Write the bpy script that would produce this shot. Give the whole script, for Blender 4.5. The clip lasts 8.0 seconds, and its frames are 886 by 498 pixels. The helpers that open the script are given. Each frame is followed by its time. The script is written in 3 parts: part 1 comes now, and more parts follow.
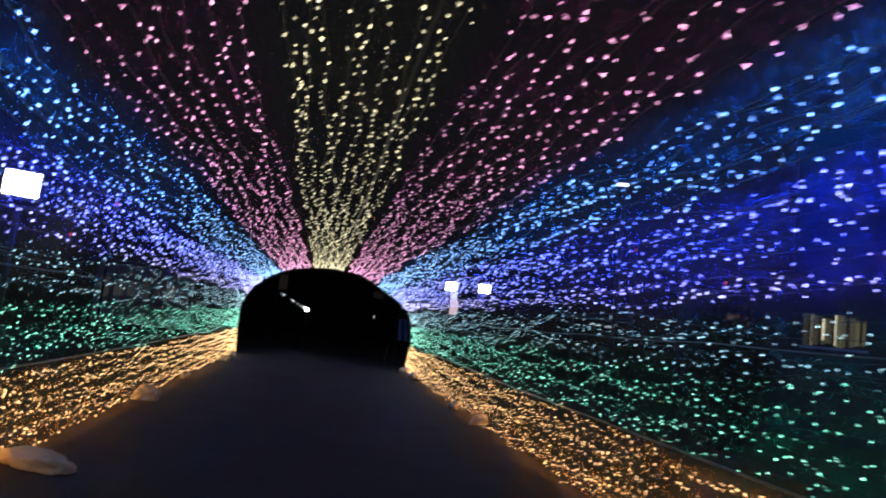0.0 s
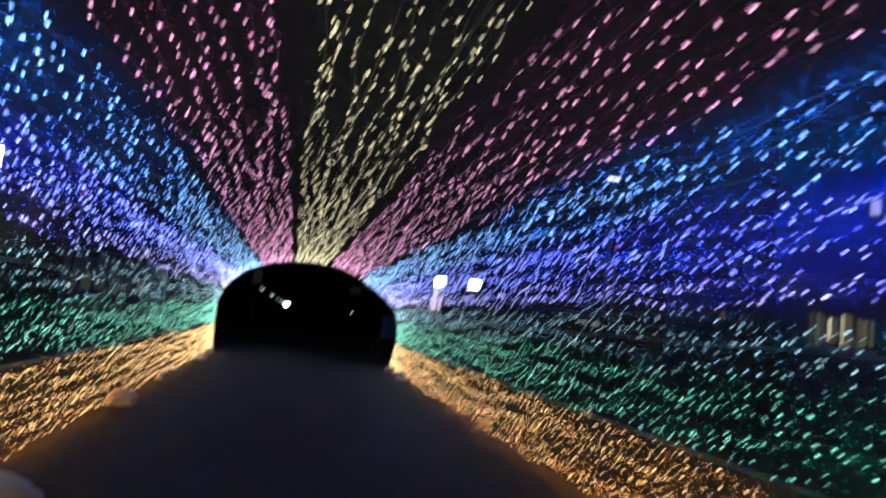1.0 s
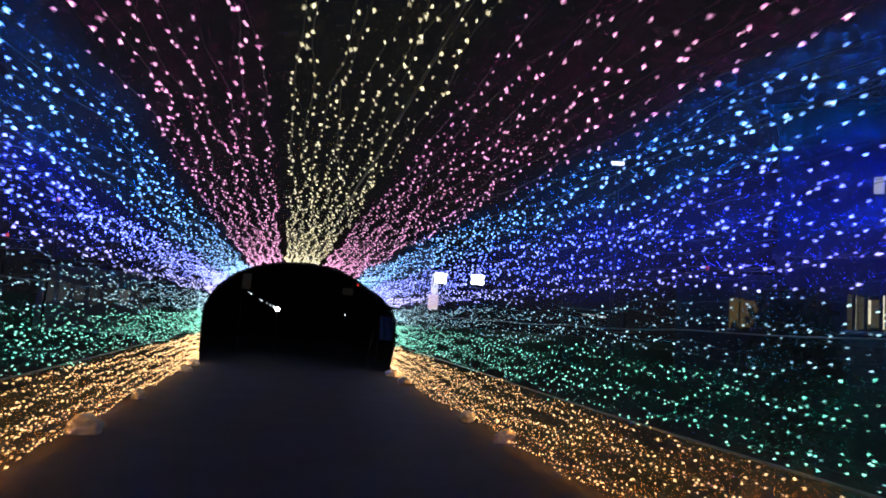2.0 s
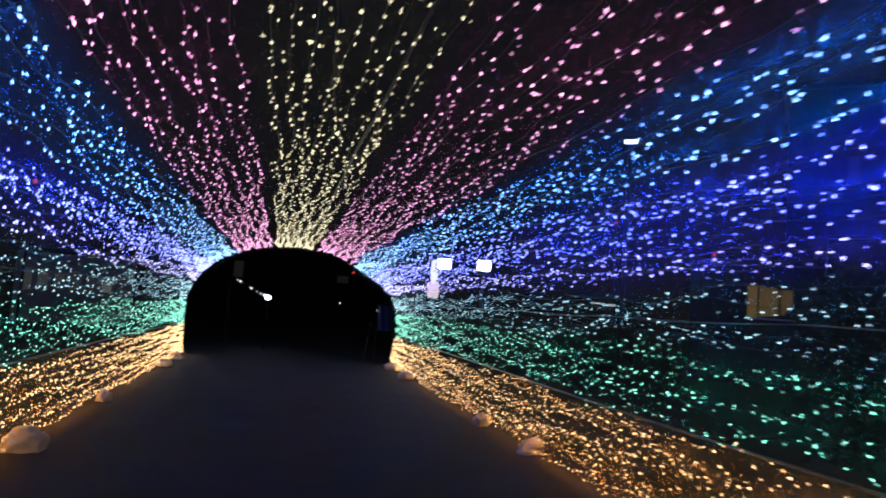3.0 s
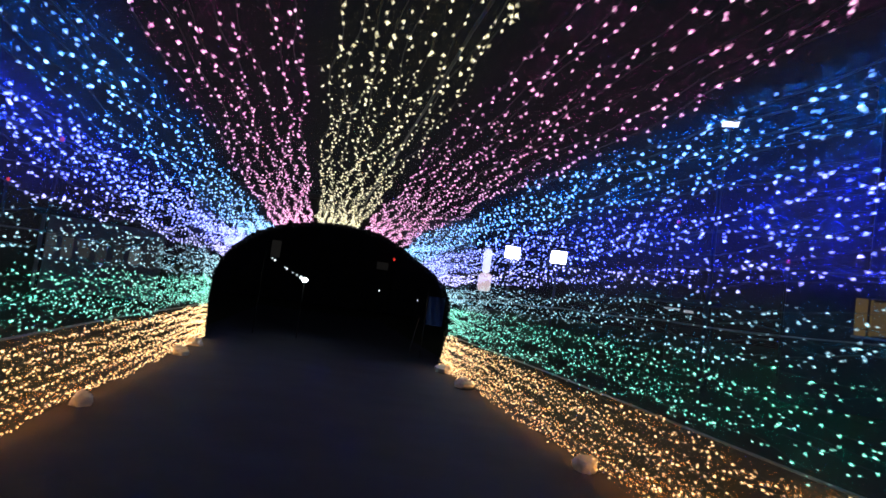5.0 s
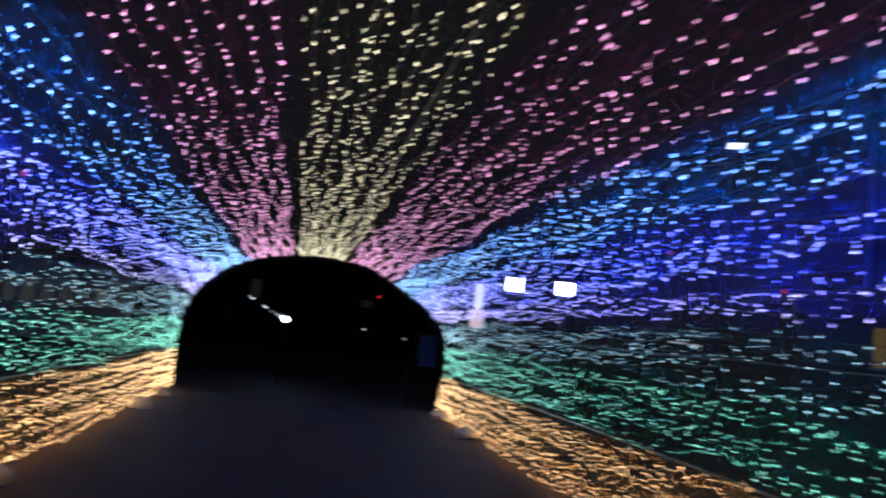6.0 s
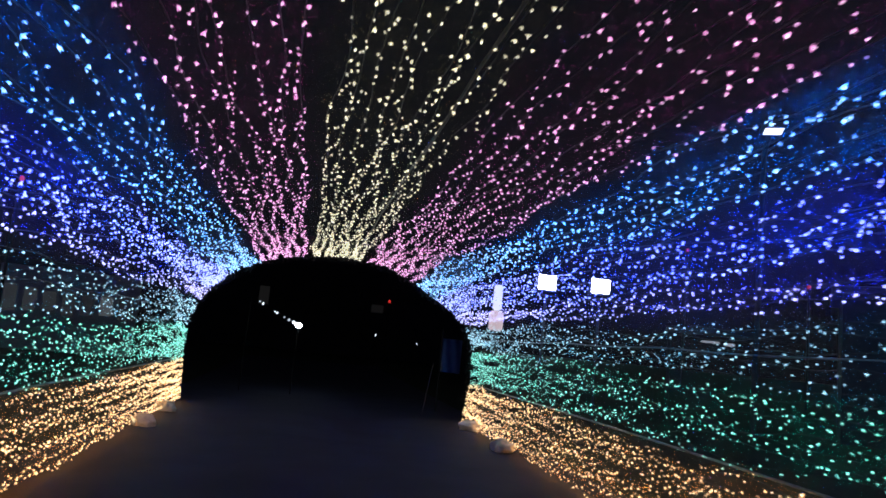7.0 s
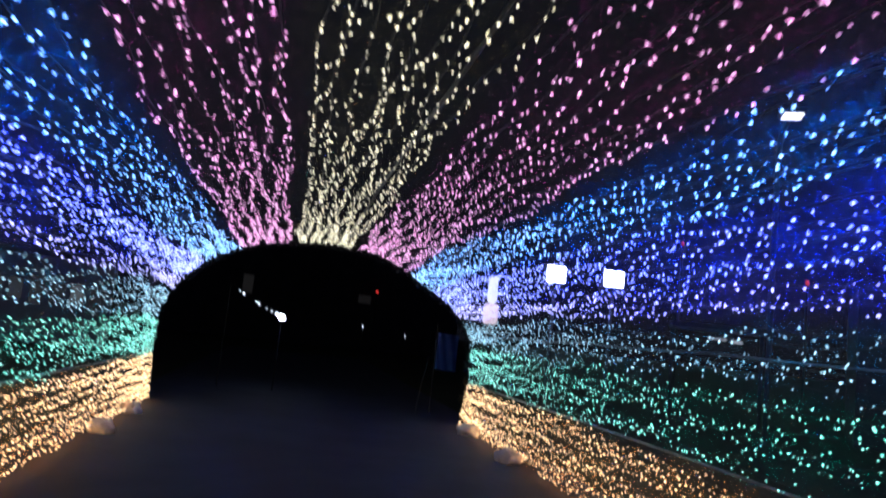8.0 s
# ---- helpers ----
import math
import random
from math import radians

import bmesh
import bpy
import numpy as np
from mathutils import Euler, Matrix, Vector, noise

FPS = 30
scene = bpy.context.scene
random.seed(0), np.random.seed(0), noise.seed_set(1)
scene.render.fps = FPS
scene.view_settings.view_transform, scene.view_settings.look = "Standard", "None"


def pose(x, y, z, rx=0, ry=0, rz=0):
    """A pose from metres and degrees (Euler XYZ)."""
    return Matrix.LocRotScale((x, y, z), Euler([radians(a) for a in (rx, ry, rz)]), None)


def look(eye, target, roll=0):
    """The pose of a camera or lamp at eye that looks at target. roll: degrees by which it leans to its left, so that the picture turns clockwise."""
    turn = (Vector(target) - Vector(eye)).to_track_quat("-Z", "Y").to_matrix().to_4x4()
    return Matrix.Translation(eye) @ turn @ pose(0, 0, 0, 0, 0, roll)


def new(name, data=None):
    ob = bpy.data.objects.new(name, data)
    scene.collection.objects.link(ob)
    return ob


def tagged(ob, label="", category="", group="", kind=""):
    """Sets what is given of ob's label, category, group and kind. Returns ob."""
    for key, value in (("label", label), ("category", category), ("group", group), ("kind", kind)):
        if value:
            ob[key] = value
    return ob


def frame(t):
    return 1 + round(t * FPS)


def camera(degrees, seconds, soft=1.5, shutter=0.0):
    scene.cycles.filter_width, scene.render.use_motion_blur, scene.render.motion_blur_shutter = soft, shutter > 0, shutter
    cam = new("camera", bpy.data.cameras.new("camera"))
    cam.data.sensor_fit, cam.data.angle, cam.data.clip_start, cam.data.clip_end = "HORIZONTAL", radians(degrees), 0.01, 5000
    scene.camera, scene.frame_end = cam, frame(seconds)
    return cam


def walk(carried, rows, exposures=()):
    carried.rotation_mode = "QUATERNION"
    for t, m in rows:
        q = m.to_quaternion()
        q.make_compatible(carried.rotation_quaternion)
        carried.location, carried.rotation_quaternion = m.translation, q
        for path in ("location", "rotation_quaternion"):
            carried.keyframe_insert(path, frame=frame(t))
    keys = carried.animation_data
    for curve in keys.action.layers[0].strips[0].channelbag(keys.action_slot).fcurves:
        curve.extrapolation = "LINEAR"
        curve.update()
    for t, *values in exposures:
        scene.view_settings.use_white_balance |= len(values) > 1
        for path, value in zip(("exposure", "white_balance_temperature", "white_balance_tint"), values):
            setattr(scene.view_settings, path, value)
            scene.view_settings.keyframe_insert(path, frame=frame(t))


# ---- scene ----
cam = camera(66.0, 8.0, soft=1.65, shutter=0.6)
PATH = [
    (0, (0.339, 0.186, 1.292), (0.661, 2.147, 1.514), 6.6),
    (0.5, (0.17, 0.537, 1.318), (0.503, 2.5, 1.503), 7.6),
    (1, (0.073, 0.92, 1.286), (0.475, 2.867, 1.504), 6.9),
    (1.5, (0.055, 1.453, 1.267), (0.456, 3.399, 1.501), 5.6),
    (2.8, (0.153, 2.988, 1.289), (0.604, 4.928, 1.473), 4.0),
    (3, (0.156, 3.21, 1.287), (0.607, 5.15, 1.471), 4.5),
    (3.5, (0.127, 3.739, 1.285), (0.544, 5.688, 1.452), 6.4),
    (4, (0.095, 4.253, 1.28), (0.51, 6.198, 1.493), 7.4),
    (4.5, (0.087, 4.812, 1.296), (0.446, 6.774, 1.454), 8.0),
    (5.8, (0.136, 6.326, 1.274), (0.513, 8.278, 1.495), 7.3),
    (6, (0.122, 6.528, 1.272), (0.506, 8.473, 1.536), 6.9),
    (6.5, (0.055, 6.99, 1.255), (0.341, 8.957, 1.474), 6.1),
    (7, (0.008, 7.404, 1.239), (0.374, 9.351, 1.513), 5.8),
    (7.5, (-0.017, 7.902, 1.238), (0.283, 9.865, 1.48), 6.6),
    (8, (0.029, 8.359, 1.295), (0.436, 10.301, 1.547), 6.4),
]
# jolts of the carried camera at some steps: seconds, and degrees a frame of turn to the left and upwards
JOLTS = {0.0: (0.22, -0.05), 0.5: (0.08, -0.03), 1.0: (0.38, -0.48), 3.0: (0.16, -0.03), 3.5: (-0.03, 0.30), 4.5: (0.38, -0.36), 6.0: (0.52, -0.05), 6.5: (0.10, -0.08), 7.5: (0.04, 0.08), 8.0: (0.10, -0.34)}


def on_path(t):
    """The pose on the straight lines between the rows of the path."""
    for (t0, e0, g0, r0), (t1, e1, g1, r1) in zip(PATH, PATH[1:]):
        if t <= t1 + 1e-6 or t1 == PATH[-1][0]:
            k = (t - t0) / (t1 - t0)
            return look(Vector(e0).lerp(Vector(e1), k), Vector(g0).lerp(Vector(g1), k), r0 + (r1 - r0) * k)


def rows_of_walk():
    rows = []
    for t, eye, target, roll in PATH:
        if t in JOLTS:
            left, up = JOLTS[t]
            rows.append((t - 1 / FPS, on_path(t - 1 / FPS) @ pose(0, 0, 0, -up, -left, 0)))
            rows.append((t, look(eye, target, roll)))
            rows.append((t + 1 / FPS, on_path(t + 1 / FPS) @ pose(0, 0, 0, up, left, 0)))
        else:
            rows.append((t, look(eye, target, roll)))
    return rows


walk(cam, rows_of_walk(), [(0.0, 0.10, 6600, 6), (0.5, 0.05, 6600, 7), (1.0, 0.26, 6550, 4), (1.5, 0.05, 6500, 7), (3.0, 0.25, 6400, 8), (3.6, 0.06, 6300, 8), (4.5, 0.28, 6350, 6), (6.0, 0.06, 6150, 9), (7.5, 0.03, 5850, 11), (8.0, 0.26, 5800, 12)])

# ---------------------------------------------------------------- night sky
world = bpy.data.worlds.new("night")
scene.world = world
world.use_nodes = True
sky = world.node_tree.nodes["Background"]
sky.inputs[0].default_value = (0.35, 0.37, 0.50, 1)
sky.inputs[1].default_value = 0.010

# ---------------------------------------------------------------- measures of the tunnel
CX, HALF, SPRING, CREST = 0.50, 2.27, 0.95, 2.47   # middle, half width, top of the upright sides, crown
NEAR, FAR = -3.0, 18.45                            # the tunnel's two ends
POWER = 2.2                                        # roundness of the vault


def make_profile():
    pts = []
    for i in range(40):
        pts.append((-HALF, SPRING * i / 40))
    for i in range(401):
        a = math.pi * (1 - i / 400)
        c, s = math.cos(a), max(0.0, math.sin(a))
        pts.append((math.copysign(abs(c) ** (2 / POWER), c) * HALF, SPRING + s ** (2 / POWER) * (CREST - SPRING)))
    for i in range(1, 41):
        pts.append((HALF, SPRING * (1 - i / 40)))
    pts = np.array(pts)
    low = np.clip(1 - pts[:, 1] / 0.65, 0, 1)
    pts[:, 0] += low * np.where(pts[:, 0] < 0, 0.05, -0.09)          # the feet lean inwards
    run = np.concatenate([[0], np.cumsum(np.hypot(*np.diff(pts, axis=0).T))])
    return pts, run


PROFILE, RUN = make_profile()
GIRTH = float(RUN[-1])


def profile_at(s, out=0.0):
    """The point s metres along the girth, pushed outwards by out metres."""
    s = min(max(s, 0.0), GIRTH)
    x = float(np.interp(s, RUN, PROFILE[:, 0]))
    z = float(np.interp(s, RUN, PROFILE[:, 1]))
    x1, z1 = (float(np.interp(min(s + 0.02, GIRTH), RUN, PROFILE[:, k])) for k in (0, 1))
    x0, z0 = (float(np.interp(max(s - 0.02, 0), RUN, PROFILE[:, k])) for k in (0, 1))
    n = Vector((-(z1 - z0), x1 - x0))
    n.normalize()
    return CX + x + n.x * out, z + n.y * out, n


def slump(s, y=FAR):
    """How far one shoulder of the vault sinks inwards towards the exit hoop."""
    return 0.14 * math.exp(-((s / GIRTH - 0.70) / 0.085) ** 2) * min(max((y - FAR + 3.0) / 3.0, 0.0), 1.0) ** 2


def girth_of(x=None, z=None, high=False):
    """Metres along the girth of the place at x (on the vault) or at height z (on one side)."""
    half = len(RUN) // 2
    if x is not None:
        return float(np.interp(x - CX, PROFILE[40:441, 0], RUN[40:441]))
    if high:
        return GIRTH - float(np.interp(z, PROFILE[:half, 1], RUN[:half]))
    return float(np.interp(z, PROFILE[:half, 1], RUN[:half]))


# ---------------------------------------------------------------- materials
def material(name):
    m = bpy.data.materials.new(name)
    m.use_nodes = True
    n = m.node_tree.nodes
    return m, n, m.node_tree.links, n["Principled BSDF"]


def mottled(name, dark, light, rough=0.8, size=4.0, fine=60.0, bump=0.3, metal=0.0, spec=0.5):
    """Two scales of variation in colour and relief."""
    m, n, l, b = material(name)
    co = n.new("ShaderNodeTexCoord")
    big, small = n.new("ShaderNodeTexNoise"), n.new("ShaderNodeTexNoise")
    big.inputs["Scale"].default_value, small.inputs["Scale"].default_value = size, fine
    big.inputs["Detail"].default_value = small.inputs["Detail"].default_value = 6
    mix = n.new("ShaderNodeMath")
    mix.operation = "MULTIPLY_ADD"
    mix.inputs[1].default_value = 0.5
    half = n.new("ShaderNodeMath")
    half.operation = "MULTIPLY"
    half.inputs[1].default_value = 0.5
    ramp = n.new("ShaderNodeValToRGB")
    ramp.color_ramp.elements[0].position, ramp.color_ramp.elements[1].position = 0.32, 0.68
    ramp.color_ramp.elements[0].color, ramp.color_ramp.elements[1].color = (*dark, 1), (*light, 1)
    bp = n.new("ShaderNodeBump")
    bp.inputs["Strength"].default_value, bp.inputs["Distance"].default_value = bump, 0.02
    for t in (big, small):
        l.new(co.outputs["Object"], t.inputs["Vector"])
    l.new(big.outputs["Fac"], half.inputs[0])
    l.new(small.outputs["Fac"], mix.inputs[0])
    l.new(half.outputs[0], mix.inputs[2])
    l.new(mix.outputs[0], ramp.inputs["Fac"])
    l.new(ramp.outputs["Color"], b.inputs["Base Color"])
    l.new(mix.outputs[0], bp.inputs["Height"])
    l.new(bp.outputs["Normal"], b.inputs["Normal"])
    b.inputs["Roughness"].default_value, b.inputs["Metallic"].default_value = rough, metal
    b.inputs["Specular IOR Level"].default_value = spec
    return m


def glowing(name, colour, strength, vary=0.0, base=0.6):
    """A lamp's lit face; vary: how much the single bulbs differ in brightness."""
    m, n, l, b = material(name)
    b.inputs["Base Color"].default_value = (base, base, base, 1)
    b.inputs["Emission Color"].default_value = (*colour, 1)
    b.inputs["Emission Strength"].default_value = strength
    if vary:
        isle, obj, add = n.new("ShaderNodeNewGeometry"), n.new("ShaderNodeObjectInfo"), n.new("ShaderNodeMath")
        add.operation = "ADD"
        l.new(isle.outputs["Random Per Island"], add.inputs[0])
        l.new(obj.outputs["Random"], add.inputs[1])
        wrap = n.new("ShaderNodeMath")
        wrap.operation = "FRACT"
        l.new(add.outputs[0], wrap.inputs[0])
        span = n.new("ShaderNodeMapRange")
        span.inputs["To Min"].default_value, span.inputs["To Max"].default_value = strength * (1 - vary), strength * (1 + vary)
        l.new(wrap.outputs[0], span.inputs["Value"])
        l.new(span.outputs[0], b.inputs["Emission Strength"])
    return m


def netting(name, cover):
    """Fine pale garden net: thin threads that scatter some light, and holes."""
    m, n, l, b = material(name)
    out = n["Material Output"]
    b.inputs["Base Color"].default_value = (0.78, 0.78, 0.79, 1)
    b.inputs["Roughness"].default_value = 0.9
    b.inputs["Specular IOR Level"].default_value = 0.1
    thin = n.new("ShaderNodeBsdfTranslucent")
    thin.inputs["Color"].default_value = (0.78, 0.78, 0.79, 1)
    clear = n.new("ShaderNodeBsdfTransparent")
    both, holes = n.new("ShaderNodeMixShader"), n.new("ShaderNodeMixShader")
    both.inputs[0].default_value = 0.25
    co, folds = n.new("ShaderNodeTexCoord"), n.new("ShaderNodeTexNoise")
    folds.inputs["Scale"].default_value, folds.inputs["Detail"].default_value = 1.3, 5
    span = n.new("ShaderNodeMapRange")
    span.inputs["From Min"].default_value, span.inputs["From Max"].default_value = 0.3, 0.7
    span.inputs["To Min"].default_value, span.inputs["To Max"].default_value = cover * 0.75, cover * 1.25
    l.new(co.outputs["Object"], folds.inputs["Vector"])
    l.new(folds.outputs["Fac"], span.inputs["Value"])
    l.new(b.outputs[0], both.inputs[1])
    l.new(thin.outputs[0], both.inputs[2])
    l.new(span.outputs[0], holes.inputs[0])
    l.new(clear.outputs[0], holes.inputs[1])
    l.new(both.outputs[0], holes.inputs[2])
    l.new(holes.outputs[0], out.inputs["Surface"])
    return m


# the asphalt's blue tint stands in for blue bulb light on the walkway
ASPHALT = mottled("asphalt", (0.022, 0.027, 0.048), (0.050, 0.060, 0.098), rough=0.75, size=1.5, fine=90, bump=0.5)
GRASS = mottled("night grass", (0.02, 0.03, 0.012), (0.05, 0.06, 0.025), rough=0.95, size=0.8, fine=25, bump=0.8)
STONE = mottled("pale stone", (0.74, 0.70, 0.65), (0.90, 0.87, 0.83), rough=0.85, size=9, fine=70, bump=0.5)
METAL = mottled("galvanised tube", (0.22, 0.22, 0.23), (0.4, 0.4, 0.41), rough=0.45, size=12, fine=120, bump=0.1, metal=0.8)
DARK_METAL = mottled("weathered dark tube", (0.06, 0.065, 0.07), (0.14, 0.145, 0.15), rough=0.6, size=12, fine=120, bump=0.15, metal=0.5)
DARK = mottled("dark casing", (0.015, 0.015, 0.016), (0.04, 0.04, 0.042), rough=0.6, size=10, fine=90, bump=0.15)
CABLE = mottled("dark grey cable", (0.04, 0.043, 0.046), (0.08, 0.085, 0.09), rough=0.5, size=20, fine=150, bump=0.1)
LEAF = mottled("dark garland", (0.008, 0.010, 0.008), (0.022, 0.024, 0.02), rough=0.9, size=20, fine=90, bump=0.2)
PALE = mottled("pale painted wall", (0.42, 0.42, 0.40), (0.58, 0.57, 0.54), rough=0.8, size=2, fine=40, bump=0.2)
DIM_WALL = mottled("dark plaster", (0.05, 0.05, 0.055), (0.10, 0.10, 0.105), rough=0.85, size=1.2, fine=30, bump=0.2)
BLUE_CLOTH = mottled("blue cloth", (0.08, 0.18, 0.50), (0.14, 0.28, 0.70), rough=0.9, size=5, fine=80, bump=0.2)
CORD = mottled("pale cord", (0.16, 0.18, 0.22), (0.28, 0.30, 0.34), rough=0.7, size=20, fine=200, bump=0.1)
NET = netting("fine pale netting", 0.11)
NET_FOOT = netting("dense pale netting", 0.22)

WHITE_LAMP = glowing("white lamp face", (1.0, 0.97, 0.90), 14.0)
STREET_LAMP = glowing("street lamp face", (1.0, 0.97, 0.90), 1.6)
WHITE_PANE = glowing("lit white pane", (0.88, 0.94, 1.0), 0.35, base=0.05)
TUBE_LAMP = glowing("pale tube lamp", (0.95, 0.97, 1.0), 0.30, base=0.1)
FAR_LAMP = glowing("cold lamp face", (0.85, 0.92, 1.0), 22.0)
SMALL_LAMP = glowing("small cold lamp", (0.85, 0.92, 1.0), 1.2, 0.7)
DIM_PANE = glowing("dim grey pane", (0.9, 0.82, 0.75), 0.009, 0.5, base=0.05)
HOUSE_PANE = glowing("pale house pane", (0.86, 0.90, 0.85), 0.04, 0.8, base=0.15)
AMBER_PANE = glowing("lit amber pane", (0.75, 0.48, 0.08), 0.075, 0.5, base=0.03)
CREAM_PANE = glowing("lit cream pane", (0.75, 0.66, 0.28), 0.085, 0.6, base=0.03)
CREAM_LAMP = glowing("bright cream slit", (1.0, 0.90, 0.60), 0.6, 0.6, base=0.05)
RED_LAMP = glowing("red lamp", (1.0, 0.05, 0.04), 0.6, base=0.05)
COLUMN_LAMP = glowing("column lamp", (0.95, 0.95, 1.0), 0.8)
PINK_LAMP = glowing("pinkish white lamp", (1.0, 0.75, 0.75), 0.55)

# each tint: the bulb's flare points, their power, the power of its paler heart, and the added strip at the cable's back
# that lights the net like glare haze
TINTS = {
    "amber": ((1.0, 0.58, 0.20), 1.7, 2.7, (1.0, 0.31, 0.03), 11.0),
    "green": ((0.16, 0.90, 0.62), 1.6, 2.0, (0.0, 0.75, 0.48), 6.5),
    "teal": ((0.34, 0.74, 0.88), 1.4, 2.0, (0.02, 0.34, 0.64), 8.0),
    "violet": ((0.48, 0.44, 1.0), 2.0, 2.7, (0.02, 0.035, 1.0), 84.0),
    "blue": ((0.22, 0.28, 1.0), 2.4, 2.8, (0.004, 0.03, 1.0), 140.0),
    "azure": ((0.18, 0.52, 1.0), 2.1, 2.6, (0.0, 0.12, 1.0), 78.0),
    "pink": ((1.0, 0.32, 0.70), 1.4, 2.0, (0.8, 0.03, 0.48), 4.8),
    "yellow": ((0.95, 0.82, 0.44), 1.2, 1.8, (0.75, 0.62, 0.10), 1.5),
}


# whitens the heart's colour like an overexposed bulb core
def paler(c, white=0.52):
    return tuple(white + (1 - white) * v for v in c)


# glowing points model the coloured flare round each bulb, not its glass
FLARE = {k: glowing(k + " bulb flare", t[0], t[1], 0.6) for k, t in TINTS.items()}
HEART = {k: glowing(k + " bulb heart", paler(t[0], 0.26 if k == "amber" else 0.52), t[2], 0.6) for k, t in TINTS.items()}
# added emitters, no part of real strings: their light on the net imitates haze
HAZE_STRIP = {k: glowing(k + " strip", t[3], t[4]) for k, t in TINTS.items()}


# ---------------------------------------------------------------- building blocks
def mesh_of(name, verts, faces, mat, smooth=False):
    me = bpy.data.meshes.new(name)
    me.from_pydata([tuple(v) for v in verts], [], faces)
    me.materials.append(mat)
    if smooth:
        me.polygons.foreach_set("use_smooth", [True] * len(me.polygons))
    me.update()
    return me


def thing(name, verts, faces, mat, smooth=False, at=None):
    ob = new(name, mesh_of(name, verts, faces, mat, smooth))
    if at is not None:
        ob.matrix_basis = at
    return ob


def part(name, bm, mat, parent, label="", smooth=False):
    """Links a bmesh as one mesh under a thing or a part."""
    me = bpy.data.meshes.new(name)
    bm.to_mesh(me)
    bm.free()
    me.materials.append(mat)
    if smooth:
        me.polygons.foreach_set("use_smooth", [True] * len(me.polygons))
    ob = new(name, me)
    ob.parent = parent
    return tagged(ob, label)


def tube(points, radius, sides=8, closed=False):
    """Vertices and faces of a round bar along points."""
    verts, faces = [], []
    pts = [Vector(p) for p in points]
    for i, p in enumerate(pts):
        way = (pts[min(i + 1, len(pts) - 1)] - pts[max(i - 1, 0)]).normalized()
        side = way.cross(Vector((0, 0, 1)) if abs(way.z) < 0.9 else Vector((1, 0, 0))).normalized()
        up = side.cross(way)
        for k in range(sides):
            a = 2 * math.pi * k / sides
            verts.append(p + side * (radius * math.cos(a)) + up * (radius * math.sin(a)))
    for i in range(len(pts) - 1):
        for k in range(sides):
            a, b = i * sides + k, i * sides + (k + 1) % sides
            faces.append((a, b, b + sides, a + sides))
    faces.append(tuple(range(sides - 1, -1, -1)))
    faces.append(tuple(range((len(pts) - 1) * sides, len(pts) * sides)))
    return verts, faces


def tube_bm(points, radius, sides=10):
    bm = bmesh.new()
    vs, fs = tube(points, radius, sides)
    made = [bm.verts.new(v) for v in vs]
    for f in fs:
        bm.faces.new([made[i] for i in f])
    return bm


def box_bm(sx, sy, sz, bevel=0.01, at=(0, 0, 0), turn=None):
    bm = bmesh.new()
    bmesh.ops.create_cube(bm, size=1, matrix=Matrix.Diagonal((sx, sy, sz, 1)))
    if bevel:
        bmesh.ops.bevel(bm, geom=bm.edges[:], offset=bevel, segments=2, affect="EDGES")
    bmesh.ops.transform(bm, matrix=Matrix.Translation(at) @ (turn or Matrix()), verts=bm.verts)
    return bm


# ---------------------------------------------------------------- ground
def ground_sheet():
    n, size = 60, 400.0
    verts, faces = [], []
    xs = [math.copysign(abs(t) ** 2.2, t) * size for t in np.linspace(-1, 1, n)]
    for y in xs:
        for x in xs:
            verts.append((x, y + 10, -0.012 + (0.0 if abs(x) < 5 else 0.02 * noise.noise(Vector((x, y, 0)) * 0.2))))
    for j in range(n - 1):
        for i in range(n - 1):
            a = j * n + i
            faces.append((a, a + 1, a + n + 1, a + n))
    return tagged(thing("ground", verts, faces, GRASS, True), "dark grassy ground at night reaching the horizon", "ground", kind="structure")


def path_strip():
    """The walkway, slightly uneven, with a soft crown."""
    verts, faces = [], []
    ny, nx = 240, 26
    for j in range(ny + 1):
        y = NEAR - 4 + (FAR + 22 - NEAR) * j / ny
        for i in range(nx + 1):
            x = CX - 2.75 + 5.5 * i / nx
            z = 0.004 + 0.006 * noise.noise(Vector((x * 1.5, y * 1.5, 3)))
            if i in (0, nx):
                z = -0.03
            verts.append((x, y, z))
    for j in range(ny):
        for i in range(nx):
            a = j * (nx + 1) + i
            faces.append((a, a + 1, a + nx + 2, a + nx + 1))
    return tagged(thing("pavement", verts, faces, ASPHALT, True), "dark worn asphalt walkway inside the light tunnel", "walkway", kind="structure")


ground_sheet()
path_strip()


# ---------------------------------------------------------------- netting and frame of the tunnel
def net_panel(name, s0, s1, label, mat=NET):
    """A stretch of net over the strings, slightly slack between its fixings."""
    cols, rows = max(4, int((s1 - s0) / 0.09)), 110
    verts, faces = [], []
    for j in range(rows + 1):
        y = NEAR + (FAR - NEAR) * j / rows
        for i in range(cols + 1):
            s = s0 + (s1 - s0) * i / cols
            slack = 0.04 + 0.015 * noise.noise(Vector((s * 1.4, y * 0.9, 7)))
            x, z, n = profile_at(s, slack - slump(s, y))
            verts.append((x, y, max(z, 0.012)))
    for j in range(rows):
        for i in range(cols):
            a = j * (cols + 1) + i
            faces.append((a, a + 1, a + cols + 2, a + cols + 1))
    return tagged(thing(name, verts, faces, mat, True), label, "netting", kind="structure")


RAIL = 0.655
S_RAIL, S_CORD = girth_of(z=RAIL), girth_of(z=1.375)
net_panel("net_low", 0.0, S_RAIL - 0.002, "dense pale net carrying amber lights above the ground", NET_FOOT)
net_panel("net_roof", S_RAIL + 0.002, GIRTH - S_RAIL - 0.002, "fine pale net over the vault of the light tunnel")
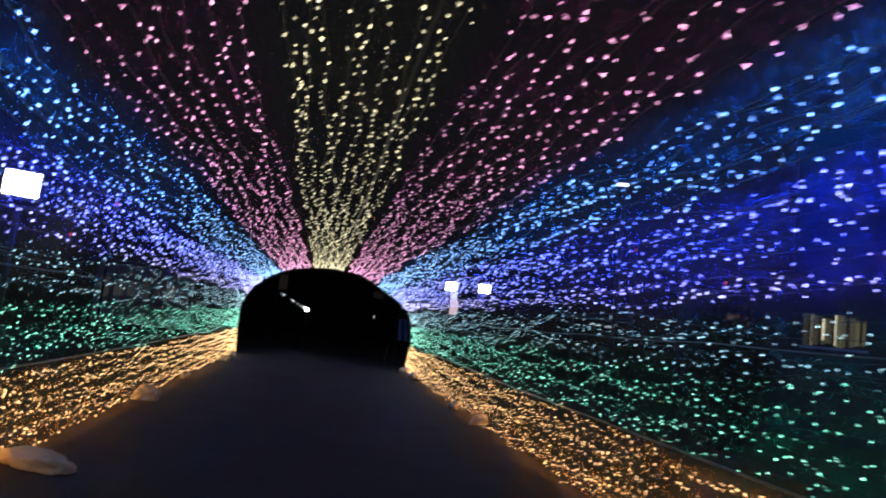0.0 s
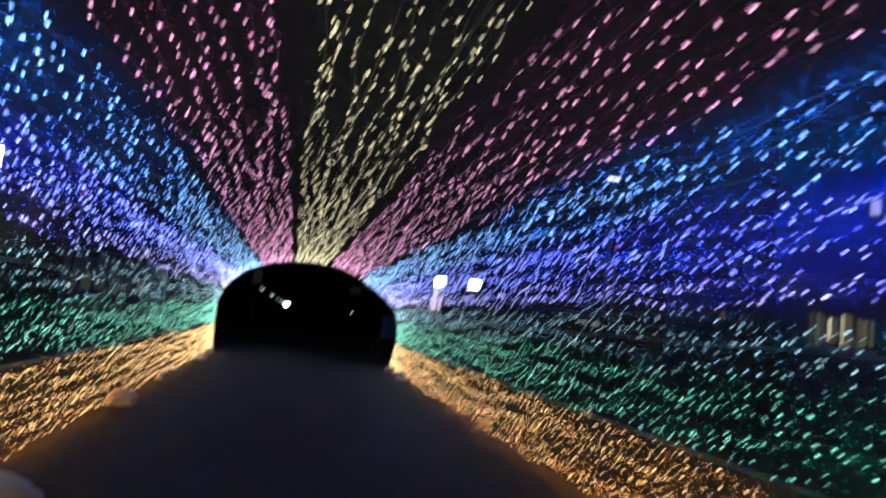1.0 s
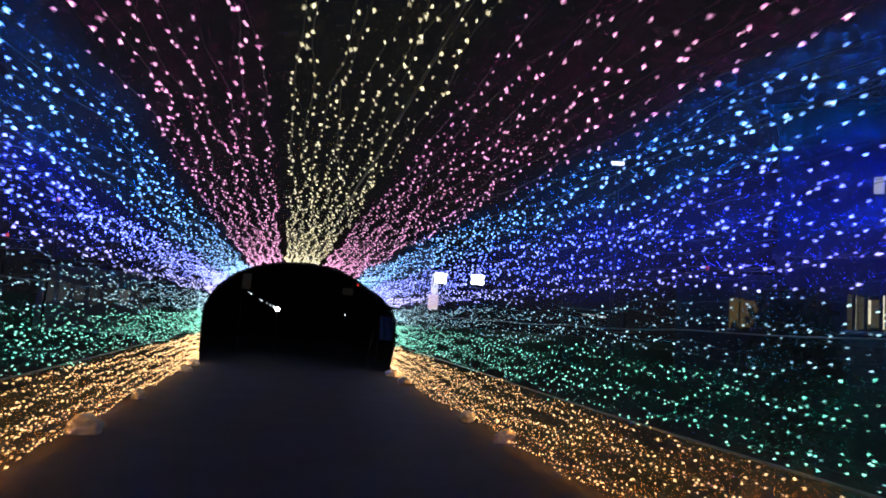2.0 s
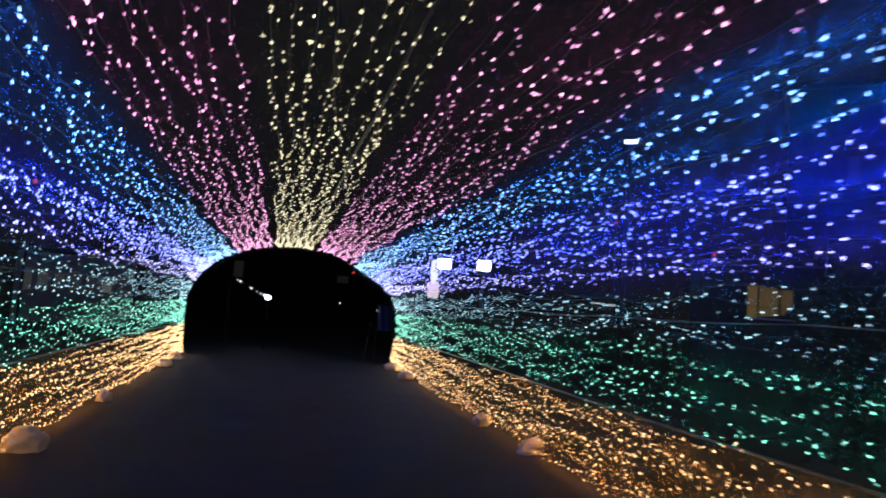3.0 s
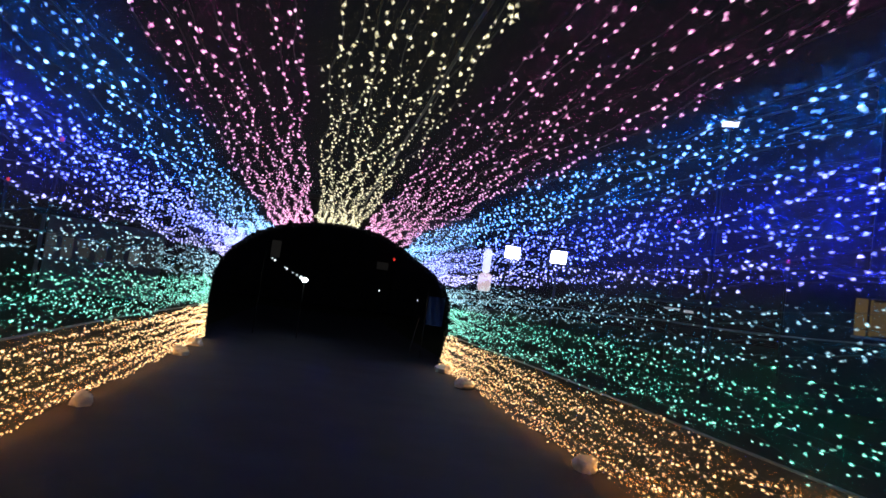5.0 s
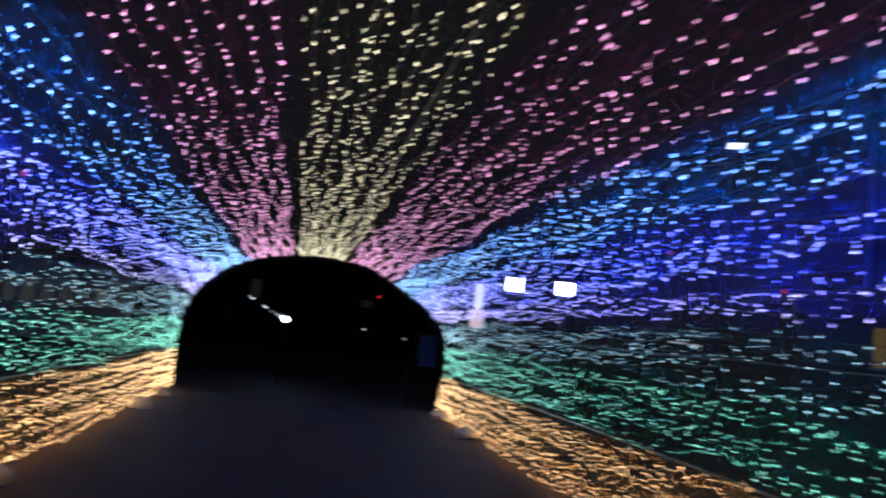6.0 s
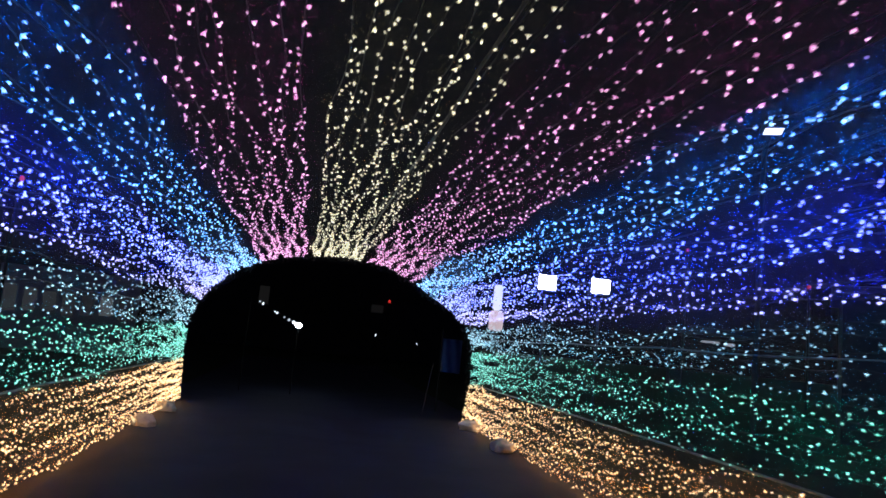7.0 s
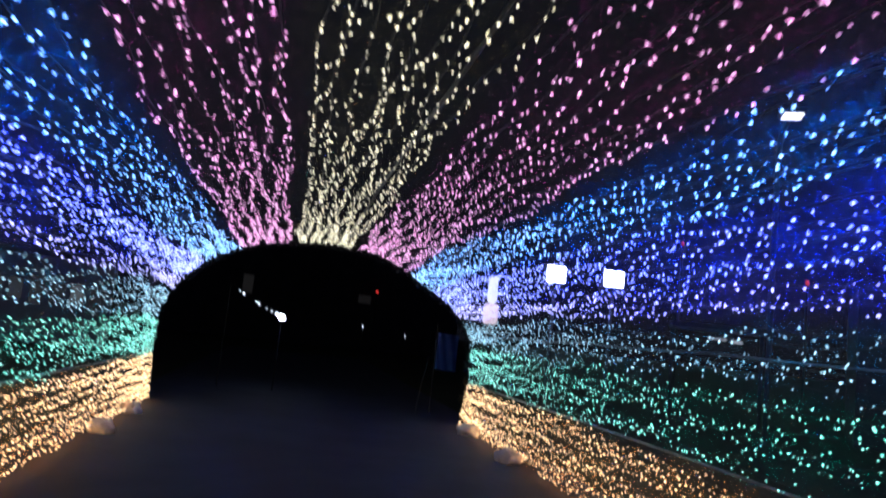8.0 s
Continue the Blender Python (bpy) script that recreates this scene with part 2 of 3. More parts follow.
net_panel("net_high", GIRTH - S_RAIL + 0.002, GIRTH, "dense pale net carrying amber lights above the ground", NET_FOOT)


def long_bar(name, s, radius, mat, out, label, category, sag=0.0, post=2.05):
    pts = []
    for j in range(121):
        y = NEAR + (FAR - NEAR) * j / 120
        x, z, n = profile_at(s, out)
        pts.append((x + 0.006 * math.sin(y * 1.3), y, z - sag * abs(math.sin(math.pi * y / post)) + 0.01 * math.sin(y * 0.6)))
    return tagged(thing(name, *tube(pts, radius, 8), mat, True), label, category)


for s in (S_RAIL, GIRTH - S_RAIL):
    long_bar("side_rail", s, 0.009, METAL, 0.0, "thin metal side rail between amber and green lights", "rail")
for s in (S_CORD, GIRTH - S_CORD):
    long_bar("tension_cord", s, 0.0045, CORD, 0.0, "thin pale cord stretched along the tunnel side", "cord", 0.015)
long_bar("ridge_cable", girth_of(x=0.62), 0.008, CABLE, 0.0, "dark cable along the crown of the tunnel", "cable", 0.02)


# ---------------------------------------------------------------- strings of bulbs
def bulb_shape(seed, n):
    """A small bulb along z, one closed skin: a blunt heart in front, n slim points of uneven length round it that model
    its star-shaped flare, a socket tip behind.
    Returns vertices, faces and for each face 0 for the heart, 1 for the rest."""
    rng = random.Random(seed)
    verts, faces, marks = [], [], []
    for r, z in ((0.42, -1.0), (0.62, -0.15)):
        verts += [(r * rng.uniform(0.8, 1.2) * math.cos(2 * math.pi * i / n), r * rng.uniform(0.8, 1.2) * math.sin(2 * math.pi * i / n), z) for i in range(n)]
    for i in range(n):
        a, reach = 2 * math.pi * (i + 0.5 + rng.uniform(-0.25, 0.25)) / n, rng.uniform(1.4, 2.7)
        verts.append((reach * math.cos(a), reach * math.sin(a), rng.uniform(-1.1, 0.7)))
    verts.append((0, 0, 0.7))
    faces.append(tuple(range(n - 1, -1, -1)))
    marks.append(0)
    for i in range(n):
        j = (i + 1) % n
        faces += [(i, j, n + j, n + i), (n + i, n + j, 2 * n + i), (3 * n, n + i, 2 * n + i), (3 * n, 2 * n + i, n + j)]
        marks += [0, 1, 1, 1]
    return np.array(verts), faces, marks


SHAPES = [bulb_shape(11, 5), bulb_shape(23, 6), bulb_shape(37, 4), bulb_shape(41, 6), bulb_shape(59, 5)]


def bulb_mesh(name, verts, faces, marks, tint):
    me = mesh_of(name, verts, faces, HEART[tint])
    me.materials.append(FLARE[tint])
    me.polygons.foreach_set("material_index", marks)
    return me


BULB = {k: [bulb_mesh("bulb", v, f, m, k) for v, f, m in SHAPES] for k in TINTS}
SINGLE = (8.6, 13.0)      # along this stretch each bulb is a part of its own


def light_string(s, tint, gap, stray, label, size=0.0045, seed=0, near=NEAR, far=FAR):
    """One string along the tunnel at girth s: a sagging cable and its bulbs, gap metres apart."""
    rng = random.Random(seed)
    phase, wave = rng.uniform(0, 9), rng.uniform(0.5, 0.9)

    def line(y):
        off = 0.5 * stray * (math.sin(y * wave * 2 + phase) + math.sin(y * wave * 5.3 + 2 * phase) * 0.6)
        off += stray * 0.8 * noise.noise(Vector((y * 1.7, phase, seed * 0.37)))
        drop = 0.018 * noise.noise(Vector((y * 1.1, phase * 2, seed)))
        x, z, n = profile_at(s + off, -0.005 - abs(drop) - slump(s, y))
        return Vector((x, y, max(z, 0.03))), n

    pts, y = [], near
    while y < far:
        pts.append(line(y)[0])
        y += 0.11
    pts.append(line(far)[0])
    cable = thing("light_string", *tube(pts, 0.0006, 3), CABLE)
    tagged(cable, label, "string lights", "strings of the light tunnel")
    verts, faces, marks, y = [], [], [], near + rng.uniform(0, gap)
    while y < far - 0.01:
        p, n = line(y)
        side = rng.gauss(0, stray * 0.45)
        p = p + Vector((n.y * side, 0, -n.x * side)) - Vector((n.x, 0, n.y)) * rng.uniform(0.0, 0.03)
        p.z = max(p.z, 0.02)
        k = size * rng.uniform(0.7, 1.5)
        turn = Vector((n.x + rng.gauss(0, 0.6), rng.gauss(0, 0.6), n.y + rng.gauss(0, 0.6))).to_track_quat("Z", "Y").to_matrix()
        turn = turn @ Euler((0, 0, rng.uniform(0, 6.28))).to_matrix()
        kind = rng.randrange(len(SHAPES))
        if SINGLE[0] < y < SINGLE[1]:
            bulb = new("bulb", BULB[tint][kind])
            bulb.matrix_basis = Matrix.LocRotScale(p, turn.to_quaternion(), (k, k, k * 1.4))
            bulb.parent = cable
        else:
            base = len(verts)
            shape, sides, sorts = SHAPES[kind]
            verts += [tuple(v) for v in ((shape * np.array((1.0, 1.0, 1.4))) @ (np.array(turn) * k).T + np.array(p))]
            faces += [tuple(base + i for i in f) for f in sides]
            marks += sorts
        far_off = min(max((y - 6) / 11.5, 0.0), 1.0)
        step = gap * (1.25 - 0.76 * far_off - 0.27 * far_off ** 4)
        y += step * (rng.uniform(0.55, 1.45) if rng.random() > 0.18 else rng.uniform(0.15, 0.35))
    bulbs = new("bulb_chain", bulb_mesh("bulb_chain", verts, faces, marks, tint))
    bulbs.parent = cable
    tagged(bulbs, kind="stuff")
    # the added strip: a flat band behind the cable, dark towards the walkway, lit towards the net so that it hazes
    sv, sf, sm = [], [], []
    thick = 0.0045 if tint == "amber" else 0.002
    steps = int((far - near) / 0.16)
    for i in range(steps + 1):
        p, n = line(near + (far - near) * i / steps)
        along, back = Vector((n.y, 0, -n.x)), Vector((n.x, 0, n.y))
        for a, b in ((-0.0012, 0.0008), (0.0012, 0.0008), (0.0012, thick), (-0.0012, thick)):
            sv.append(p + along * a + back * b)
        if i:
            q = 4 * i - 4
            # the lowest amber strips shine down on the walkway's edge as well, as added amber spill
            lower = (3 if n.x < 0 else 1) if tint == "amber" and p.z < 0.3 else 2
            for e, mat in ((0, 0), (1, int(lower == 1)), (2, 1), (3, int(lower == 3))):
                f = (e + 1) % 4
                sf.append((q + e, q + f, q + 4 + f, q + 4 + e))
                sm.append(mat)
    me = mesh_of("haze_strip", sv, sf, CABLE)
    me.materials.append(HAZE_STRIP[tint])
    me.polygons.foreach_set("material_index", sm)
    strip = new("haze_strip", me)
    strip.parent = cable
    tagged(strip, "added flat strip that lights the net to imitate glare haze")
    return cable


# bands across the girth: from, to, number of strings, tint, gap between bulbs, stray, words
G = girth_of
BANDS = [
    (0.03, S_RAIL - 0.03, 9, "amber", 0.064, 0.030, "amber LED string in rows along the tunnel foot"),
    (S_RAIL + 0.03, G(z=1.12), 7, "green", 0.088, 0.065, "green LED string along the tunnel side"),
    (G(z=1.15), G(z=1.55), 4, "teal", 0.1, 0.07, "pale teal LED string along the tunnel side"),
    (G(z=1.57), G(z=1.74), 2, "violet", 0.1, 0.06, "violet LED string on the tunnel shoulder"),
    (G(z=1.76), G(x=-1.28), 6, "blue", 0.093, 0.075, "deep blue LED string on the tunnel shoulder"),
    (G(x=-1.25), G(x=-0.85), 5, "azure", 0.105, 0.065, "azure LED string on the tunnel vault"),
    (G(x=-0.79), G(x=-0.10), 7, "pink", 0.108, 0.042, "pink LED string on the tunnel vault"),
    (G(x=-0.02), G(x=0.78), 9, "yellow", 0.104, 0.042, "pale yellow LED string under the tunnel crown"),
    (G(x=0.86), G(x=1.68), 8, "pink", 0.108, 0.048, "pink LED string on the tunnel vault"),
    (G(x=1.73), G(x=2.12), 6, "azure", 0.108, 0.065, "azure LED string on the tunnel vault"),
    (G(x=2.15), G(z=1.80, high=True), 6, "blue", 0.093, 0.075, "deep blue LED string on the tunnel shoulder"),
    (G(z=1.77, high=True), G(z=1.62, high=True), 3, "violet", 0.105, 0.05, "violet LED string on the tunnel shoulder"),
    (G(z=1.55, high=True), G(z=1.20, high=True), 5, "teal", 0.105, 0.07, "pale teal LED string along the tunnel side"),
    (G(z=1.17, high=True), GIRTH - S_RAIL - 0.03, 7, "green", 0.098, 0.065, "green LED string along the tunnel side"),
    (GIRTH - S_RAIL + 0.03, GIRTH - 0.03, 9, "amber", 0.076, 0.050, "amber LED string in rows along the tunnel foot"),
]
count = 0
for s0, s1, strings, tint, gap, stray, words in BANDS:
    for i in range(strings):
        count += 1
        light_string(s0 + (s1 - s0) * (i + 0.5) / strings, tint, gap, stray, words, {"amber": 0.0046, "green": 0.0042, "teal": 0.0041}.get(tint, 0.0050), seed=count)


# ---------------------------------------------------------------- the far end's hoop with its dark garland
def hoop_at(s, out=0.0):
    """The exit hoop's line: upright feet and one shoulder lower than the vault's."""
    x, z, n = profile_at(s, 0.02)
    low = min(max(1 - z / 0.65, 0.0), 1.0)
    x += low * (0.09 if x > CX else -0.05)
    x -= 0.13 * min(max((1.75 - z) / 0.8, 0.0), 1.0) if x < CX else 0.0
    return x + n.x * (out - slump(s)), z + n.y * (out - slump(s)), n


def end_hoop():
    pts = []
    for i in range(91):
        x, z, n = hoop_at(GIRTH * i / 90)
        pts.append((x, FAR + 0.03, z))
    hoop = tagged(thing("end_arch", *tube(pts, 0.03, 10), DARK, True), "dark hoop with a ragged garland at the tunnel exit", "arch")
    rng = random.Random(5)
    bm = bmesh.new()
    for i in range(4200):
        s = rng.uniform(0, GIRTH)
        tuft = 0.5 + 0.5 * noise.noise(Vector((s * 9.0, 0, 2))) + 0.5 * noise.noise(Vector((s * 31.0, 4, 2)))
        x, z, n = hoop_at(s, rng.uniform(-0.07, 0.10))
        p = Vector((x, FAR + 0.03 + rng.uniform(-0.06, 0.06), max(z, 0.03)))
        sign = -1 if rng.random() < 0.65 else 1
        way = Vector((sign * n.x + rng.gauss(0, 0.7), rng.gauss(0, 0.5), sign * n.y + rng.gauss(0, 0.7))).normalized()
        side = way.cross(Vector((rng.gauss(0, 1), rng.gauss(0, 1), rng.gauss(0, 1)))).normalized()
        k, w = rng.uniform(0.04, 0.08) + 0.07 * max(tuft, 0.0), rng.uniform(0.008, 0.02)
        up = way.cross(side) * w * 0.3
        a, b = p - way * k * 0.3, p + way * k
        vs = [bm.verts.new(v) for v in (a, p + side * w, b, p - side * w, p + up)]
        for f in ((0, 1, 4), (1, 2, 4), (2, 3, 4), (3, 0, 4)):
            bm.faces.new([vs[q] for q in f])
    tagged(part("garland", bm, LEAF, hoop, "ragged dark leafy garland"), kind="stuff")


end_hoop()


# ---------------------------------------------------------------- ballast stones along both feet
def boulder(x, y, sx, sy, sz, seed, label, turn=None):
    bm = bmesh.new()
    bmesh.ops.create_icosphere(bm, subdivisions=4, radius=1)
    for v in bm.verts:
        d = v.co.normalized()
        q = Vector((d.x * 1.1, d.y * 1.1, d.z * 1.1)) + Vector((seed * 3.1, 0, 0))
        r = 1 + 0.38 * noise.noise(q * 1.2) + 0.20 * noise.noise(q * 2.5) + 0.05 * noise.noise(q * 6)
        r -= 0.12 * max(0.0, math.sin(d.x * 3.1 + seed) * math.sin(d.y * 2.7 + 2 * seed))
        c = d * r
        c = Vector([math.copysign(abs(t) ** 0.85, t) for t in c])
        v.co = Vector((c.x * sx, c.y * sy, max(c.z, -0.55) * sz + 0.5 * sz))
    me = bpy.data.meshes.new("boulder")
    bm.to_mesh(me)
    bm.free()
    me.materials.append(STONE)
    me.polygons.foreach_set("use_smooth", [True] * len(me.polygons))
    ob = new("boulder", me)
    ob.matrix_basis = pose(x, y, 0.0, 0, 0, seed * 47 if turn is None else turn)
    return tagged(ob, label, "stone", "stones along the tunnel feet")


STONES = [
    (-1.48, 5.44, 0.31, 0.11, 0.08), (-1.62, 9.08, 0.14, 0.16, 0.11), (-1.64, 11.62, 0.07, 0.08, 0.085), (-1.62, 15.75, 0.13, 0.16, 0.09),
    (-1.66, 17.15, 0.12, 0.14, 0.09), (2.65, 9.52, 0.10, 0.14, 0.09), (2.63, 11.08, 0.10, 0.14, 0.085), (2.56, 15.72, 0.14, 0.17, 0.10), (2.58, 17.55, 0.12, 0.16, 0.09),
]
for i, (x, y, sx, sy, sz) in enumerate(STONES):
    words = "long pale flat stone weighing down the netting" if i == 0 else "rounded pale stone weighing down the netting"
    boulder(x, y, sx, sy, sz, i + 1, words, -30 if i == 0 else None)


# ---------------------------------------------------------------- lamps outside the net
def flood_light(x, y, z, w, h, aim, label, face=None):
    """A square flood light on an upright with a foot."""
    root = new("flood_light")
    root.matrix_basis = pose(x, y, 0, 0, 0, aim)
    tagged(root, label, "flood light")
    head = part("housing", box_bm(w + 0.04, 0.09, h + 0.04, 0.012, (0, 0.05, z)), DARK, root)
    part("lamp_face", box_bm(w, 0.012, h, 0.004, (0, -0.003, z)), face or WHITE_LAMP, root, "glaring white lamp face")
    for k in range(5):
        part("cooling_fin", box_bm(0.008, 0.05, h, 0.002, ((k - 2) * w / 5, 0.12, z)), DARK, root)
    part("bracket", tube_bm([(-w / 2 - 0.04, 0.05, z), (-w / 2 - 0.04, 0.05, z - h / 2 - 0.08), (w / 2 + 0.04, 0.05, z - h / 2 - 0.08), (w / 2 + 0.04, 0.05, z)], 0.012), DARK, root)
    part("post", tube_bm([(0, 0.05, -0.02), (0, 0.05, z - h / 2 - 0.08)], 0.02), DARK, root)
    part("foot", box_bm(0.45, 0.45, 0.03, 0.008, (0, 0.05, 0.005)), DARK, root)
    return root


flood_light(3.40, 16.92, 2.28, 0.25, 0.21, -10, "white square flood light on a post outside the net")
flood_light(4.28, 17.01, 2.33, 0.27, 0.21, -14, "white square flood light on a post outside the net")
flood_light(-2.05, 5.85, 2.00, 0.24, 0.19, 20, "white square flood light on a post beside the net")


def street_lamp(x, y, z, aim, label):
    root = new("street_lamp")
    root.matrix_basis = pose(x, y, 0, 0, 0, aim)
    tagged(root, label, "street lamp")
    part("pole", tube_bm([(0, 1.2, -0.02), (0, 1.2, z - 0.6), (0, 1.1, z - 0.15), (0, 0.8, z + 0.05), (0, 0.3, z + 0.09)], 0.05), DARK, root)
    part("lamp_head", box_bm(0.44, 0.50, 0.10, 0.03, (0, 0, z + 0.09)), DARK, root)
    part("lamp_face", box_bm(0.34, 0.38, 0.022, 0.006, (0, 0, z + 0.036)), STREET_LAMP, root, "glaring white lamp glass")
    return root


street_lamp(8.62, 19.06, 6.03, -28, "tall street lamp with a flat white light")


def lit_column(x, y, z0, z1):
    """A pale lantern column: a broad lit foot and a narrower lit shaft."""
    root = new("lantern_column")
    root.matrix_basis = pose(x, y, 0)
    tagged(root, "pale lit lantern column standing beyond the net", "lantern")
    part("post", tube_bm([(0, 0, -0.02), (0, 0, z0)], 0.10, 12), DARK, root)
    part("lower_glass", box_bm(0.34, 0.34, 0.55, 0.04, (0, 0, z0 + 0.275)), PINK_LAMP, root, "pinkish lit glass")
    part("upper_glass", box_bm(0.22, 0.22, z1 - z0 - 0.57, 0.04, (0, 0, (z0 + 0.57 + z1) / 2)), COLUMN_LAMP, root, "white lit glass")
    part("cap", box_bm(0.30, 0.30, 0.06, 0.02, (0, 0, z1 + 0.03)), DARK, root)


lit_column(5.23, 26.05, 1.75, 3.05)


def hut(x, y, aim, w, d, h, label, pane, win, bars, slits=False):
    """A small dark hut with one lit window towards the tunnel. win: along, sill, width, height."""
    root = new("hut")
    root.matrix_basis = pose(x, y, 0, 0, 0, aim)
    tagged(root, label, "hut")
    wx, wz, ww, wh = win
    bm = bmesh.new()
    for cx, cz, sx, sz in ((-w / 4 + wx / 2 - ww / 4, h / 2, w / 2 + wx - ww / 2, h), (w / 4 + wx / 2 + ww / 4, h / 2, w / 2 - wx - ww / 2, h), (wx, wz / 2, ww, wz), (wx, (wz + wh + h) / 2, ww, h - wz - wh)):
        bmesh.ops.create_cube(bm, size=1, matrix=Matrix.Translation((cx, 0, cz)) @ Matrix.Diagonal((sx, 0.14, sz, 1)))
    for cx, cy, sx, sy in ((-w / 2 + 0.07, d / 2 + 0.07, 0.14, d), (w / 2 - 0.07, d / 2 + 0.07, 0.14, d), (0, d + 0.14, w, 0.14)):
        bmesh.ops.create_cube(bm, size=1, matrix=Matrix.Translation((cx, cy, h / 2)) @ Matrix.Diagonal((sx, sy, h, 1)))
    part("wall", bm, DARK, root)
    part("roof", box_bm(w + 0.4, d + 0.6, 0.14, 0.03, (0, d / 2, h + 0.06)), DARK, root)
    window = part("window", box_bm(ww + 0.1, 0.05, 0.05, 0.01, (wx, -0.07, wz - 0.02)), METAL, root, "lit window")
    for i in range(bars + 1):
        part("pane", box_bm(ww / (bars + 1) - 0.01, 0.02, wh * (1 - 0.12 * (i % 3)), 0.0, (wx - ww / 2 + ww * (i + 0.5) / (bars + 1), 0.03, wz + wh / 2)), pane, window, "glowing pane")
    for i in range(bars):
        if slits:
            part("lit_slit", box_bm(0.018 + 0.02 * (i % 2), 0.02, wh * (0.95 - 0.3 * (i % 2)), 0.0, (wx - ww / 2 + ww * (i + 0.62) / bars, -0.01, wz + wh * (0.5 + 0.03 * (i % 3)))), CREAM_LAMP, window, "bright cream slit")
        part("window_bar", box_bm(0.05, 0.05, wh, 0.006, (wx - ww / 2 + ww * (i + 0.5) / bars + 0.03 * math.sin(i * 5), -0.02, wz + wh / 2)), DARK, window)


hut(9.55, 11.2, -42, 3.0, 3.0, 2.9, "dark hut with a barred cream-lit window", CREAM_PANE, (-0.08, 1.70, 0.98, 0.60), 5, True)
hut(12.9, 19.0, -40, 4.0, 3.0, 3.2, "dark hut with a dim amber-lit window", AMBER_PANE, (0.0, 1.80, 1.10, 0.88), 2)


def low_house(x, y, aim, w, h, label):
    root = new("low_house")
    root.matrix_basis = pose(x, y, 0, 0, 0, aim)
    tagged(root, label, "house")
    part("wall", box_bm(w, 2.4, h, 0.02, (0, 1.2, h / 2)), PALE, root)
    part("roof", box_bm(w + 0.5, 3.0, 0.16, 0.04, (0, 1.2, h + 0.07)), DARK, root)
    for i in range(7):
        window = part("window", box_bm(0.42, 0.06, 0.86, 0.01, (w * (i - 3) / 7.4, -0.01, h * 0.6)), PALE, root)
        part("pane", box_bm(0.30, 0.02, 0.72 - 0.1 * (i % 3), 0.004, (w * (i - 3) / 7.4, -0.05, h * 0.6)), HOUSE_PANE, window, "dimly lit window pane")


low_house(-6.3, 27.5, 12, 3.4, 2.2, "low pale house faintly lit by the tunnel lights")


def far_building(x, y, aim, w, d, h, label):
    """A dark building of five storeys with two lit windows high on its front."""
    root = new("building")
    root.matrix_basis = pose(x, y, 0, 0, 0, aim)
    tagged(root, label, "building")
    part("wall", box_bm(w, d, h, 0.05, (0, d / 2, h / 2)), DARK, root)
    part("roof", box_bm(w + 0.6, d + 0.6, 0.25, 0.05, (0, d / 2, h + 0.12)), DARK, root)
    for level in range(5):
        for k in range(4):
            cx, cz = (k - 1.5) * w / 4.4, 1.6 + level * 2.55
            lit = (level, k) in ((3, 2), (3, 1))
            window = part("window", box_bm(1.06, 0.06, 1.36, 0.01, (cx, -0.03, cz)), DARK, root)
            part("pane", box_bm(0.42 if lit else 0.94, 0.02, 0.8 if (level, k) == (3, 2) else 1.2, 0.004, (cx + (0.2 if lit else 0.0), -0.075, cz)), WHITE_PANE if (level, k) == (3, 2) else DIM_PANE if lit else DARK, window, "lit window pane" if lit else "")


far_building(25.6, 28.6, -42, 6.5, 5.0, 13.2, "dark distant building with a few white-lit windows")


def marker_lamp(x, y, z, label, size=0.08):
    """A red lamp on a thin mast."""
    root = new("marker_lamp")
    root.matrix_basis = pose(x, y, 0)
    tagged(root, label, "lamp")
    part("mast", tube_bm([(0, 0, -0.02), (0, 0, z - 0.08)], 0.04), DARK, root)
    bm = bmesh.new()
    bmesh.ops.create_uvsphere(bm, u_segments=12, v_segments=8, radius=size, matrix=Matrix.Translation((0, 0, z)) @ Matrix.Diagonal((1, 1, 1.3, 1)))
    part("lamp_glass", bm, RED_LAMP, root, "red lit glass", True)
    part("lamp_base", tube_bm([(0, 0, z - 0.2), (0, 0, z - 0.12)], 0.1, 12), DARK, root)


marker_lamp(18.3, 38.4, 7.1, "red warning lamp on a distant mast")
marker_lamp(20.9, 33.0, 5.2, "red warning lamp on a distant mast")
marker_lamp(-7.2, 25.5, 4.2, "red warning lamp on a mast beyond the net", 0.06)
marker_lamp(-9.4, 28.0, 3.1, "small red lamp on a mast beyond the net", 0.05)
marker_lamp(4.5, 46.0, 3.3, "red lamp far beyond the tunnel exit", 0.07)


def tube_lamp(x, y, z, aim):
    root = new("tube_lamp")
    root.matrix_basis = pose(x, y, 0, 0, 0, aim)
    tagged(root, "white tube lamp under a dark canopy", "lamp")
    part("lamp_tube", box_bm(0.42, 0.04, 0.045, 0.015, (0.1, 0, z)), TUBE_LAMP, root, "pale lit tube")
    part("lamp_box", box_bm(0.26, 0.05, 0.07, 0.02, (0.52, 0, z - 0.03)), TUBE_LAMP, root, "white lit box")
    part("canopy", box_bm(2.2, 1.2, 0.10, 0.02, (0.2, 0.4, z + 0.25)), DARK, root)
    for sx in (-0.8, 1.2):
        part("post", tube_bm([(sx, 0.9, -0.02), (sx, 0.9, z + 0.22)], 0.05), DARK, root)


tube_lamp(9.4, 22.3, 1.92, -28)


